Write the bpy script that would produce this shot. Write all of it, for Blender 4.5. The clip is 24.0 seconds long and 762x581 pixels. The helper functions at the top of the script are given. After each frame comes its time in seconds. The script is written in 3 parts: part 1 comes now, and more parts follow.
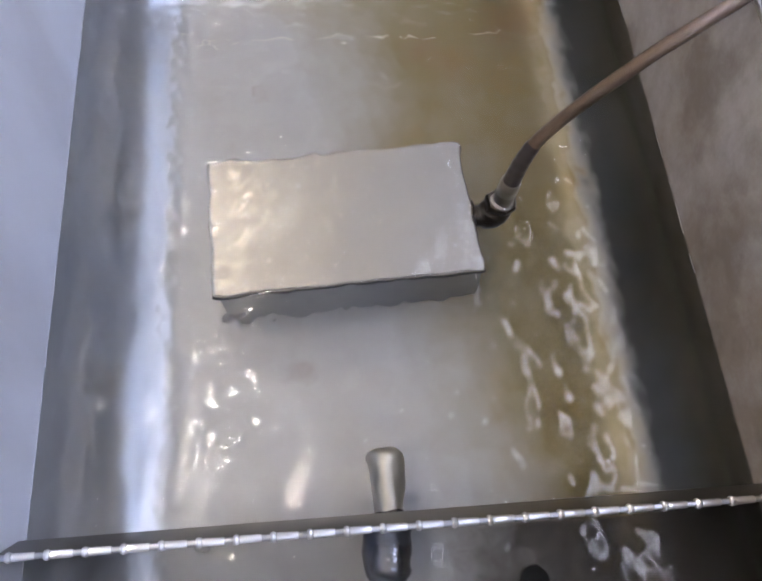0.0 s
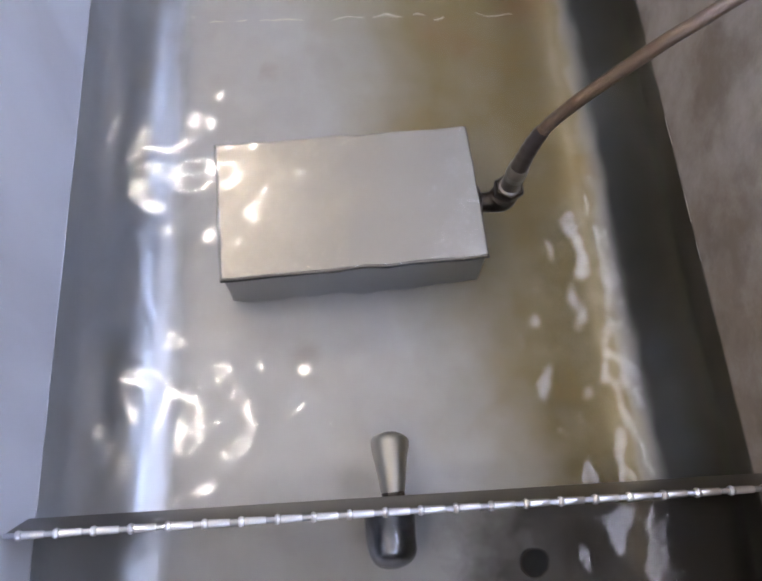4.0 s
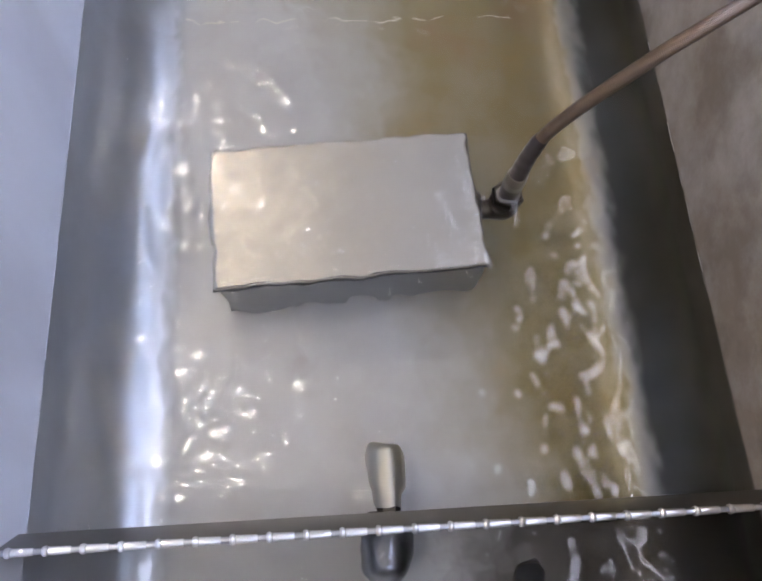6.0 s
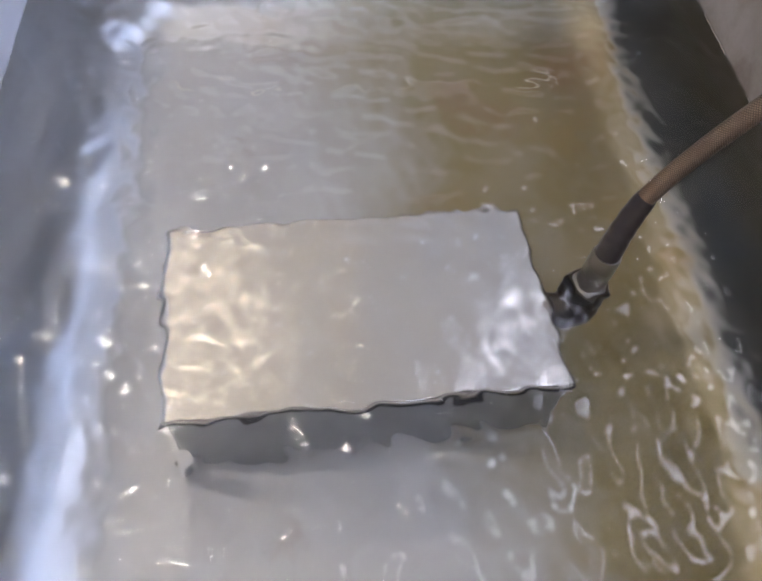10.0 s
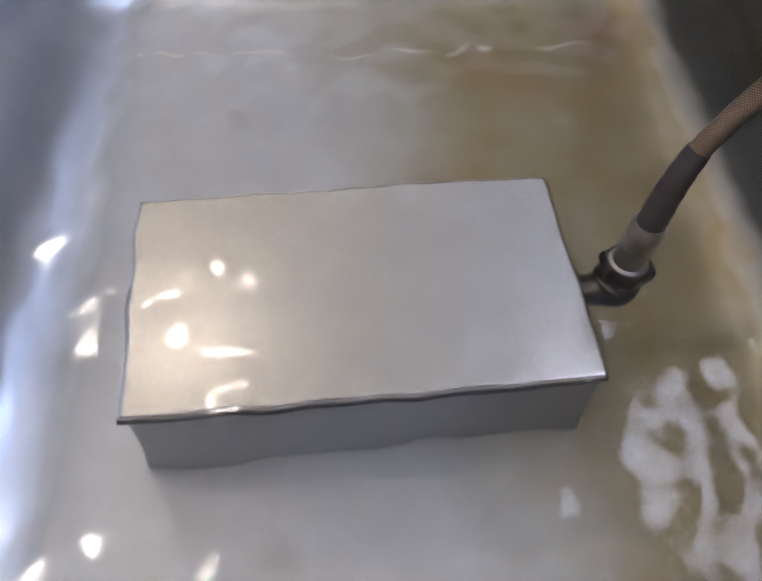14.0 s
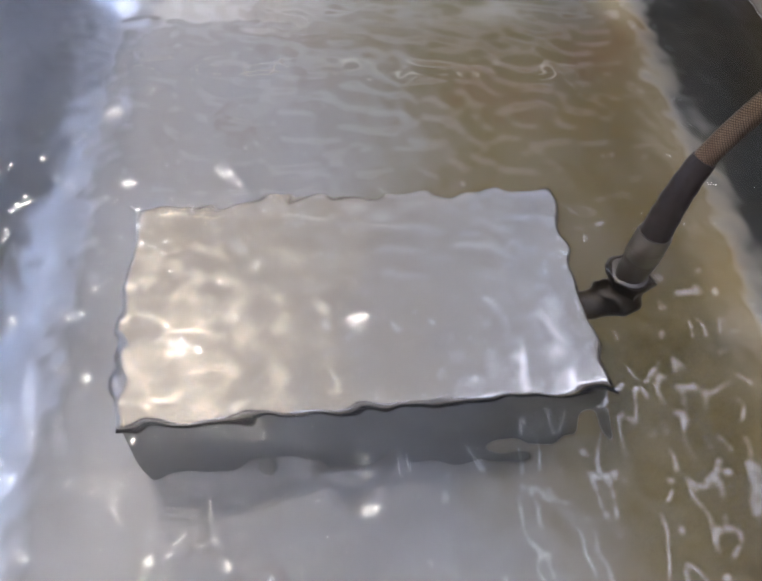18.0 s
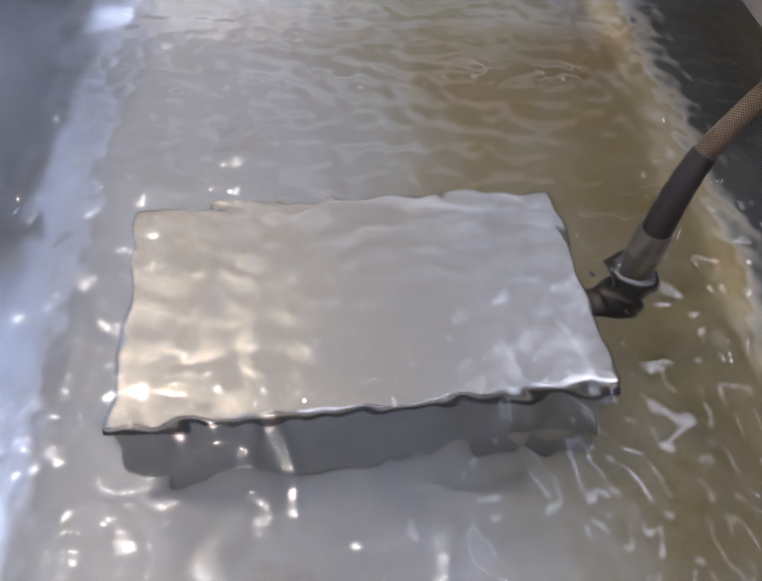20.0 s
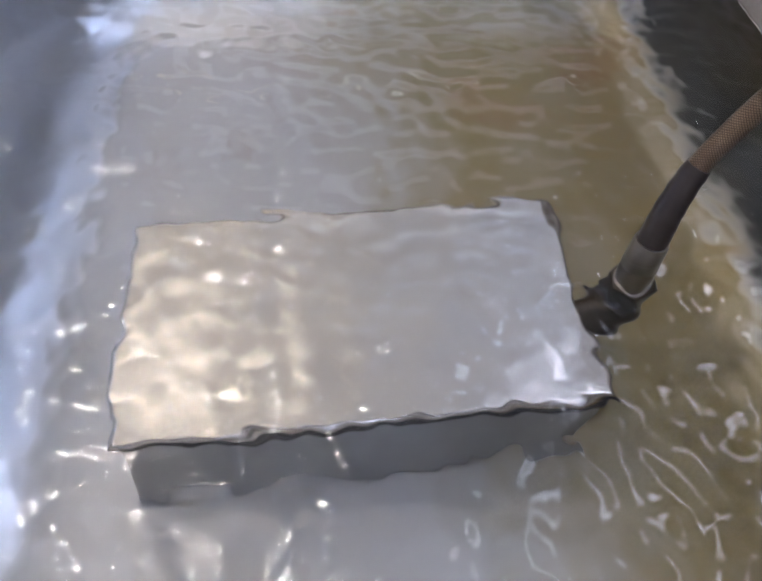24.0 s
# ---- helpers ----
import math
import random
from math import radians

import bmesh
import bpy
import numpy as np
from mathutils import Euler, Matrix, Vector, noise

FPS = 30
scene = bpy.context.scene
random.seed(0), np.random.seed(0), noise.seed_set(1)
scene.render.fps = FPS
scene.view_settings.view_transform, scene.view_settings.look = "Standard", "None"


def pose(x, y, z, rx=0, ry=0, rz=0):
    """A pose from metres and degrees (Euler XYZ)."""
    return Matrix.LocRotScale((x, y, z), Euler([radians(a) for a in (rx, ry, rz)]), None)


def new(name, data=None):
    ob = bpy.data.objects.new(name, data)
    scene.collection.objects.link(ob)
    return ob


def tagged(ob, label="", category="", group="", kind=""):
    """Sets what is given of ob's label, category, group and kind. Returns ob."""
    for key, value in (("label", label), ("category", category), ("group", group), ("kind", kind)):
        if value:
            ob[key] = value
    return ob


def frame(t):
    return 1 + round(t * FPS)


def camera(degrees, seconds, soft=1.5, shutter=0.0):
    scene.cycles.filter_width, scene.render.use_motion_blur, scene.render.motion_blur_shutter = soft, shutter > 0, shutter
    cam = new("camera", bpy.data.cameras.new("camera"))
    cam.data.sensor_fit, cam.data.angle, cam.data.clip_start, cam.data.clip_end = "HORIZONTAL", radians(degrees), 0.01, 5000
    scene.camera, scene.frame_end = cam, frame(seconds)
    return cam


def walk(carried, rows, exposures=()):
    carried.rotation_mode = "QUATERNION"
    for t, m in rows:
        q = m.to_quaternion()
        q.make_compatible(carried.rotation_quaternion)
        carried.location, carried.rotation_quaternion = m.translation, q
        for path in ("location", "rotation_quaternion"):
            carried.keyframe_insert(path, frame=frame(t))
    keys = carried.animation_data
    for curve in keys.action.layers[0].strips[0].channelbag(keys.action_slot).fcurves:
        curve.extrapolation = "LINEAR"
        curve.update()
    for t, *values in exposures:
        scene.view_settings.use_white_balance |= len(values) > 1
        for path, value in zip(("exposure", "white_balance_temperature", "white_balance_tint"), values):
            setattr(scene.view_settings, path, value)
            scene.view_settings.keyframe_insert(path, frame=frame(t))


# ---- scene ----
cam = camera(55.2, 24.0, soft=2.0)
PATH = [
    (0, -0.0244, -0.4839, 0.8083, -4.57, -66.17, -2.48),
    (1, -0.0214, -0.4766, 0.8104, -4.34, -67.11, -1.69),
    (2, -0.0158, -0.4722, 0.8090, -3.84, -67.81, -1.78),
    (4.5, -0.0237, -0.4743, 0.8171, -3.66, -68.17, -2.34),
    (5, -0.0221, -0.4696, 0.8162, -3.59, -68.25, -2.34),
    (6, -0.0107, -0.4493, 0.8134, -3.46, -68.82, -1.99),
    (7, -0.0085, -0.4275, 0.7811, -3.46, -68.44, -1.76),
    (8, -0.0088, -0.3869, 0.6797, -3.30, -64.81, -1.06),
    (9, -0.0424, -0.3830, 0.5848, -3.86, -58.03, -3.29),
    (9.5, -0.0418, -0.3658, 0.5511, -4.59, -57.02, -3.34),
    (11.5, -0.0132, -0.3484, 0.4517, -3.77, -54.34, -0.61),
    (12, -0.0290, -0.3503, 0.4368, -4.50, -53.82, -1.86),
    (13, -0.0410, -0.3366, 0.4219, -5.38, -54.49, -3.01),
    (14, -0.0181, -0.3366, 0.4195, -3.62, -54.29, -1.84),
    (15, -0.0181, -0.3341, 0.4104, -3.49, -53.55, -1.76),
    (16, -0.0168, -0.3294, 0.4144, -3.67, -54.41, -1.63),
    (17, -0.0151, -0.3381, 0.4042, -2.84, -52.66, -1.88),
    (18, -0.0269, -0.3453, 0.4021, -3.56, -51.85, -2.89),
    (20.5, -0.0285, -0.3539, 0.3866, -4.27, -49.95, -2.51),
    (21, -0.0190, -0.3552, 0.3901, -3.96, -49.82, -1.86),
    (22, -0.0097, -0.3405, 0.3974, -3.23, -51.12, -1.47),
    (23, -0.0131, -0.3407, 0.3976, -3.69, -50.98, -1.55),
    (24, -0.0205, -0.3432, 0.3996, -4.33, -50.71, -1.84),
]
walk(cam, [(t, pose(x, y, z, 90 + pitch, roll, yaw)) for t, x, y, z, yaw, pitch, roll in PATH], exposures=[(0.0, -0.62, 5980, 14), (7.0, -0.62, 5980, 14), (12.0, -0.74, 5930, 14), (24.0, -0.74, 5770, 14)])

# ---- plan, in metres; the still water surface lies at z = 0, the long side of the tank runs along y ----
WALL_L, WALL_R, WALL_FAR, WALL_NEAR = -0.350, 0.433, 0.560, -0.800
FLOOR, COVE, COVE_L, RIM, LOW = -0.189, 0.130, 0.131, 0.252, 0.050
WEIR_Y, BEAD_Y, BEAD_Z = -0.392, -0.4127, 0.0728
ROOM_FLOOR, CEILING = -0.62, 2.40

# ---- world and light ----
world = bpy.data.worlds.new("room_air")
world.use_nodes = True
world.node_tree.nodes["Background"].inputs[0].default_value = (0.5, 0.5, 0.55, 1)
world.node_tree.nodes["Background"].inputs[1].default_value = 0.02
scene.world = world


# ---- material helpers ----
def mat(name):
    m = bpy.data.materials.new(name)
    m.use_nodes = True
    nt = m.node_tree
    return m, nt, nt.nodes["Principled BSDF"]


def node(nt, kind, **values):
    n = nt.nodes.new(kind)
    for key, value in values.items():
        if key in n.inputs:
            n.inputs[key].default_value = value
    return n


def coords(nt, scale=(1, 1, 1), turn=(0, 0, 0), kind="Object"):
    tc = nt.nodes.new("ShaderNodeTexCoord")
    mp = nt.nodes.new("ShaderNodeMapping")
    mp.inputs["Scale"].default_value = scale
    mp.inputs["Rotation"].default_value = turn
    nt.links.new(tc.outputs[kind], mp.inputs["Vector"])
    return mp.outputs["Vector"]


def noise_tex(nt, vec, scale, detail=4.0, rough=0.55):
    n = node(nt, "ShaderNodeTexNoise", Scale=scale, Detail=detail, Roughness=rough)
    nt.links.new(vec, n.inputs["Vector"])
    return n.outputs["Fac"]


def ramp(nt, fac, stops):
    r = nt.nodes.new("ShaderNodeValToRGB")
    while len(r.color_ramp.elements) < len(stops):
        r.color_ramp.elements.new(0.5)
    for e, (pos, c) in zip(r.color_ramp.elements, stops):
        e.position = pos
        e.color = (c, c, c, 1) if isinstance(c, (int, float)) else (*c, 1)
    nt.links.new(fac, r.inputs["Fac"])
    return r.outputs["Color"]


def mix(nt, fac, a, b, mode="MIX"):
    m = nt.nodes.new("ShaderNodeMix")
    m.data_type, m.blend_type = "RGBA", mode
    for sock, value in ((m.inputs[0], fac), (m.inputs[6], a), (m.inputs[7], b)):
        if isinstance(value, bpy.types.NodeSocket):
            nt.links.new(value, sock)
        elif isinstance(value, tuple):
            sock.default_value = (*value, 1)
        else:
            sock.default_value = value
    return m.outputs[2]


def math_node(nt, op, a, b=0.0):
    m = nt.nodes.new("ShaderNodeMath")
    m.operation = op
    for sock, value in ((m.inputs[0], a), (m.inputs[1], b)):
        if isinstance(value, bpy.types.NodeSocket):
            nt.links.new(value, sock)
        else:
            sock.default_value = value
    return m.outputs[0]


def bump(nt, bsdf, height, strength, distance=0.001):
    b = node(nt, "ShaderNodeBump", Strength=strength, Distance=distance)
    nt.links.new(height, b.inputs["Height"])
    nt.links.new(b.outputs["Normal"], bsdf.inputs["Normal"])


def steel(name, base, rough, brush=(8, 220, 220), stain=None, stain_amount=0.5, spread=0.12):
    """Brushed stainless steel: fine grain along one way, broad cloudy dulling, and stains of another colour."""
    m, nt, b = mat(name)
    grain = noise_tex(nt, coords(nt, brush), 1.0, 3.0, 0.6)
    cloud = noise_tex(nt, coords(nt), 5.5, 5.0, 0.6)
    fleck = noise_tex(nt, coords(nt), 24.0, 2.0, 0.5)
    low = tuple(c * 0.86 for c in base)
    col = mix(nt, ramp(nt, cloud, [(0.35, 0.0), (0.65, 1.0)]), low, base)
    col = mix(nt, ramp(nt, grain, [(0.3, 0.0), (0.7, 0.08)]), col, tuple(c * 0.8 for c in base))
    if stain:
        spot = noise_tex(nt, coords(nt), 6.0, 3.0, 0.5)
        spot = math_node(nt, "MULTIPLY", ramp(nt, spot, [(0.46, 0.0), (0.78, stain_amount)]), ramp(nt, fleck, [(0.2, 0.8), (0.8, 1.0)]))
        col = mix(nt, spot, col, stain)
    nt.links.new(col, b.inputs["Base Color"])
    b.inputs["Metallic"].default_value = 1.0
    r = math_node(nt, "ADD", math_node(nt, "MULTIPLY", cloud, spread * 2), rough - spread)
    r = math_node(nt, "ADD", r, math_node(nt, "MULTIPLY", math_node(nt, "SUBTRACT", grain, 0.5), 0.012))
    nt.links.new(r, b.inputs["Roughness"])
    return m


def plain(name, base, rough, metal=0.0, vary=0.15, scale=30.0, relief=0.15):
    m, nt, b = mat(name)
    n = noise_tex(nt, coords(nt), scale, 5.0, 0.6)
    n2 = noise_tex(nt, coords(nt), scale * 0.12, 3.0, 0.5)
    col = mix(nt, ramp(nt, n, [(0.3, 0.0), (0.7, 1.0)]), tuple(c * (1 - vary) for c in base), base)
    col = mix(nt, ramp(nt, n2, [(0.4, 0.0), (0.65, vary)]), col, tuple(c * 0.6 for c in base))
    nt.links.new(col, b.inputs["Base Color"])
    b.inputs["Metallic"].default_value = metal
    nt.links.new(math_node(nt, "ADD", math_node(nt, "MULTIPLY", n, 0.2), rough - 0.1), b.inputs["Roughness"])
    bump(nt, b, n, relief, 0.0006)
    return m


def glow(name, colour, strength):
    m, nt, b = mat(name)
    b.inputs["Base Color"].default_value = (0.8, 0.8, 0.8, 1)
    b.inputs["Emission Color"].default_value = (*colour, 1)
    b.inputs["Emission Strength"].default_value = strength
    return m


# ---- materials ----
def pan_steel():
    """Tank steel: grey, with a yellow-brown film of detergent and rust settled along the side of the hose."""
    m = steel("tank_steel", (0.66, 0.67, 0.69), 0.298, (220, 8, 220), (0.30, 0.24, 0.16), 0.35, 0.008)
    nt = m.node_tree
    b = nt.nodes["Principled BSDF"]
    old = b.inputs["Base Color"].links[0].from_socket
    vec = coords(nt)
    sep = nt.nodes.new("ShaderNodeSeparateXYZ")
    nt.links.new(vec, sep.inputs[0])
    wob = noise_tex(nt, vec, 4.0, 5.0, 0.6)
    fine = noise_tex(nt, vec, 14.0, 5.0, 0.65)
    # flat floor dull; the coves' highlight and its sharp edge put into the colour
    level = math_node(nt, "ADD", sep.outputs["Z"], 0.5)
    flat_floor = ramp(nt, level, [(0.5 + FLOOR + 0.0026, 1.0), (0.5 + FLOOR + 0.0040, 0.0)])
    old = mix(nt, flat_floor, old, mix(nt, 1.0, old, (0.60, 0.595, 0.585), "MULTIPLY"))
    reach = math_node(nt, "ADD", sep.outputs["X"], math_node(nt, "MULTIPLY", math_node(nt, "SUBTRACT", wob, 0.5), 0.24))
    reach = math_node(nt, "ADD", reach, math_node(nt, "MULTIPLY", sep.outputs["Y"], 0.22))
    film = ramp(nt, reach, [(-0.02, 0.0), (0.08, 0.45), (0.18, 0.96)])
    film = math_node(nt, "MULTIPLY", film, ramp(nt, sep.outputs["X"], [(0.352, 1.0), (0.376, 0.3)]))
    depth = ramp(nt, math_node(nt, "ADD", sep.outputs["Z"], 0.5), [(0.34, 1.0), (0.44, 0.25)])
    film = math_node(nt, "MULTIPLY", film, depth)
    film = math_node(nt, "MULTIPLY", film, ramp(nt, fine, [(0.25, 0.82), (0.6, 1.0)]))
    thick = math_node(nt, "MULTIPLY", film, math_node(nt, "ADD", 0.93, math_node(nt, "MULTIPLY", flat_floor, 0.07)))
    col = mix(nt, thick, old, (0.148, 0.116, 0.038))
    rust = math_node(nt, "MULTIPLY", ramp(nt, noise_tex(nt, vec, 7.0, 6.0, 0.7), [(0.56, 0.0), (0.74, 0.6)]), film)
    col = mix(nt, rust, col, (0.24, 0.16, 0.06))
    # single rust patches, with ragged edges
    ragged = math_node(nt, "MULTIPLY", math_node(nt, "SUBTRACT", noise_tex(nt, vec, 22.0, 5.0, 0.65), 0.5), 0.07)
    for px, py, size, depth_of in ((0.15, 0.35, 0.045, 0.65), (0.30, 0.395, 0.06, 0.85), (0.20, 0.315, 0.05, 0.55), (-0.115, 0.282, 0.016, 0.18), (0.335, 0.43, 0.04, 0.7), (-0.068, -0.18, 0.03, 0.22)):
        far = nt.nodes.new("ShaderNodeVectorMath")
        far.operation = "DISTANCE"
        nt.links.new(vec, far.inputs[0])
        far.inputs[1].default_value = (px, py, FLOOR)
        gap = math_node(nt, "ADD", far.outputs["Value"], ragged)
        col = mix(nt, ramp(nt, gap, [(0.0, depth_of), (size, 0.0)]), col, (0.165, 0.105, 0.045))
    # shade on the right cove and wall, put into the colour
    side_shade = math_node(nt, "MULTIPLY", ramp(nt, sep.outputs["X"], [(0.360, 0.0), (0.386, 0.95)]), ramp(nt, wob, [(0.3, 0.88), (0.6, 1.0)]))
    shade_tone = mix(nt, ramp(nt, level, [(0.40, 0.0), (0.47, 1.0)]), (0.050, 0.055, 0.050), (0.105, 0.094, 0.076))
    col = mix(nt, side_shade, col, shade_tone)
    # dull dried scale on the steel above the water line
    edge = math_node(nt, "ADD", sep.outputs["Z"], math_node(nt, "MULTIPLY", math_node(nt, "SUBTRACT", fine, 0.5), 0.004))
    dry = ramp(nt, math_node(nt, "ADD", edge, 0.5), [(0.4995, 0.0), (0.5015, 1.0)])
    blot = noise_tex(nt, coords(nt, (1, 1, 0.35)), 7.0, 3.0, 0.5)
    scale = mix(nt, ramp(nt, blot, [(0.40, 0.0), (0.62, 1.0)]), (0.50, 0.49, 0.50), (0.57, 0.565, 0.58))
    brown = math_node(nt, "MULTIPLY", ramp(nt, sep.outputs["X"], [(0.38, 0.0), (0.42, 1.0)]), ramp(nt, noise_tex(nt, vec, 6.0, 6.0, 0.68), [(0.36, 0.25), (0.60, 0.95)]))
    scale = mix(nt, brown, scale, (0.31, 0.265, 0.232))
    damp = math_node(nt, "MULTIPLY", brown, ramp(nt, noise_tex(nt, vec, 11.0, 4.0, 0.55), [(0.50, 0.0), (0.60, 0.55)]))
    scale = mix(nt, damp, scale, (0.205, 0.180, 0.160))
    col = mix(nt, dry, col, scale)
    # shade in the right of the overflow chamber, put into dark brown
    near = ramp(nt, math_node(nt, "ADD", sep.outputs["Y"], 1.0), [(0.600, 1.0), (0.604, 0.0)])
    chamber_shade = ramp(nt, math_node(nt, "ADD", sep.outputs["X"], math_node(nt, "MULTIPLY", fine, 0.3)), [(0.23, 0.0), (0.38, 0.95)])
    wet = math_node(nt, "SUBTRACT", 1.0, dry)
    col = mix(nt, math_node(nt, "MULTIPLY", math_node(nt, "MULTIPLY", near, chamber_shade), wet), col, (0.040, 0.034, 0.027))
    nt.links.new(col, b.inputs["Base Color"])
    coat = math_node(nt, "MULTIPLY", film, math_node(nt, "ADD", 0.42, math_node(nt, "MULTIPLY", flat_floor, 0.5)))
    dull = math_node(nt, "MAXIMUM", dry, coat)
    metal = math_node(nt, "SUBTRACT", 0.93, math_node(nt, "MULTIPLY", dull, 0.5))
    metal = math_node(nt, "SUBTRACT", metal, math_node(nt, "MULTIPLY", flat_floor, 0.38))
    nt.links.new(metal, b.inputs["Metallic"])
    old = b.inputs["Roughness"].links[0].from_socket
    old = math_node(nt, "ADD", old, math_node(nt, "MULTIPLY", flat_floor, 0.12))
    nt.links.new(mix(nt, math_node(nt, "MULTIPLY", math_node(nt, "MAXIMUM", dry, math_node(nt, "MULTIPLY", coat, 0.5)), 0.75), old, (0.58, 0.58, 0.58)), b.inputs["Roughness"])
    return m


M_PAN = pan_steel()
# one steel in two tones: light put into the lid, shade into the sides
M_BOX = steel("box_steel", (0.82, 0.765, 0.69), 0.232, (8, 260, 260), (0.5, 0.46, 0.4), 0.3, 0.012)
M_SIDES_SHADED = steel("box_side_shaded_steel", (0.30, 0.31, 0.32), 0.38, (8, 260, 260), (0.30, 0.28, 0.25), 0.3, 0.05)
M_WEIR = steel("weir_steel", (0.52, 0.52, 0.54), 0.34, (8, 220, 220), (0.28, 0.25, 0.2), 0.4)
# the lip's shade is put into a darker steel than the plate's
M_LIP = steel("shaded_lip_steel", (0.26, 0.245, 0.225), 0.42, (8, 220, 220), (0.10, 0.08, 0.06), 0.6, 0.08)
M_BEAD = steel("beaded_steel", (0.86, 0.85, 0.84), 0.3, (60, 60, 60), None, 0.0, 0.05)
M_STUB = steel("stub_steel", (0.66, 0.63, 0.55), 0.40, (120, 20, 120), (0.3, 0.26, 0.2), 0.4, 0.08)
M_DARKCAP = steel("dark_cap_steel", (0.32, 0.33, 0.36), 0.24, (120, 20, 120), (0.12, 0.11, 0.1), 0.4, 0.08)
M_FERRULE = steel("dull_ferrule_steel", (0.30, 0.285, 0.27), 0.31, (60, 60, 60), (0.3, 0.26, 0.2), 0.3, 0.08)
M_DARKFIT = steel("tarnished_brass", (0.075, 0.064, 0.052), 0.38, (60, 60, 60), (0.08, 0.06, 0.04), 0.6)
M_RUBBER = plain("shrink_sleeve", (0.046, 0.036, 0.032), 0.32, 0.0, 0.45, 60, 0.7)
M_DARK_EDGE = plain("dark_edge_strip", (0.020, 0.020, 0.024), 0.5, 0.0, 0.3, 60)
M_CASE = steel("casing_steel", (0.55, 0.55, 0.56), 0.42, (8, 160, 160), (0.35, 0.3, 0.25), 0.3)
M_WALL = plain("painted_plaster", (0.50, 0.47, 0.42), 0.85, 0.0, 0.1, 12)
M_CEIL = plain("ceiling_paint", (0.42, 0.40, 0.37), 0.9, 0.0, 0.08, 8)
M_GROUND = plain("sealed_concrete", (0.42, 0.41, 0.39), 0.6, 0.0, 0.3, 14)
M_LAMPCASE = plain("lamp_enamel", (0.75, 0.75, 0.73), 0.4, 0.0, 0.05, 20)
M_MENISCUS = plain("meniscus_glint", (0.66, 0.65, 0.65), 0.35, 0.2, 0.6, 45)
M_BLACK = plain("drain_dark", (0.004, 0.004, 0.004), 0.9, 0.0, 0.2, 40)
M_WARM = glow("warm_tube_glow", (1.0, 0.86, 0.68), 290)
# unseen east sky, a glow added to light the left tank wall
M_EAST_FILL = glow("daylight", (0.58, 0.69, 1.0), 48)
M_SKY_NORTH = glow("north_daylight", (0.80, 0.84, 1.0), 0.6)
M_SKY_SOUTH = glow("south_daylight", (0.66, 0.75, 1.0), 14)
M_COOL = glow("cool_panel_glow", (0.84, 0.85, 1.0), 21.0)


def braid():
    """Woven wire braid: two sets of crossing strands along the hose, copper-brown from tarnish."""
    m, nt, b = mat("wire_braid")
    heights = []
    for a in (0.62, -0.62):
        w = node(nt, "ShaderNodeTexWave", Scale=0.46, Distortion=0.4, Detail=1.0)
        w.inputs["Detail Scale"].default_value = 1.0
        mp = coords(nt, (1, 1, 1), (0, 0, a), "UV")
        nt.links.new(mp, w.inputs["Vector"])
        heights.append(w.outputs["Fac"])
    h = math_node(nt, "MULTIPLY", heights[0], heights[1])
    n = noise_tex(nt, coords(nt), 70.0, 4.0, 0.6)
    col = mix(nt, ramp(nt, h, [(0.05, 0.0), (0.5, 1.0)]), (0.10, 0.073, 0.053), (0.30, 0.22, 0.15))
    col = mix(nt, ramp(nt, n, [(0.45, 0.0), (0.75, 0.6)]), col, (0.13, 0.085, 0.06))
    nt.links.new(col, b.inputs["Base Color"])
    b.inputs["Metallic"].default_value = 0.85
    b.inputs["Roughness"].default_value = 0.36
    bump(nt, b, h, 0.55, 0.0010)
    return m


M_BRAID = braid()


def water_mat():
    m, nt, b = mat("water")
    b.inputs["Base Color"].default_value = (0.97, 0.985, 0.975, 1)
    b.inputs["Transmission Weight"].default_value = 1.0
    b.inputs["IOR"].default_value = 1.33
    b.inputs["Roughness"].default_value = 0.105
    return m


M_WATER = water_mat()


# ---- mesh helpers ----
def finish(bm, name, material, smooth=40):
    bmesh.ops.recalc_face_normals(bm, faces=bm.faces)
    me = bpy.data.meshes.new(name)
    bm.to_mesh(me)
    bm.free()
    me.materials.append(material)
    if smooth:
        me.polygons.foreach_set("use_smooth", [True] * len(me.polygons))
        me.set_sharp_from_angle(angle=radians(smooth))
        if smooth <= 20:
            # keep the large flat sides of bevelled plates truly flat
            area = np.array([p.area for p in me.polygons])
            me.polygons.foreach_set("use_smooth", (area < 15 * np.median(area)).tolist())
    return me


def part(name, bm, material, parent, label="", smooth=40):
    ob = new(name, finish(bm, name, material, smooth))
    ob.parent = parent
    if label:
        tagged(ob, label)
    return ob


def empty(name, m, label, category, group="", kind=""):
    ob = new(name)
    ob.empty_display_size = 0.05
    ob.matrix_basis = m
    return tagged(ob, label, category, group, kind)


def block(bm, x0, x1, y0, y1, z0, z1, bevel=0.0, segments=2):
    r = bmesh.ops.create_cube(bm, size=1)
    for v in r["verts"]:
        v.co = Vector((x0 + (v.co.x + 0.5) * (x1 - x0), y0 + (v.co.y + 0.5) * (y1 - y0), z0 + (v.co.z + 0.5) * (z1 - z0)))
    if bevel:
        edges = list({e for v in r["verts"] for e in v.link_edges})
        bmesh.ops.bevel(bm, geom=edges, offset=bevel, segments=segments, affect="EDGES", profile=0.5)


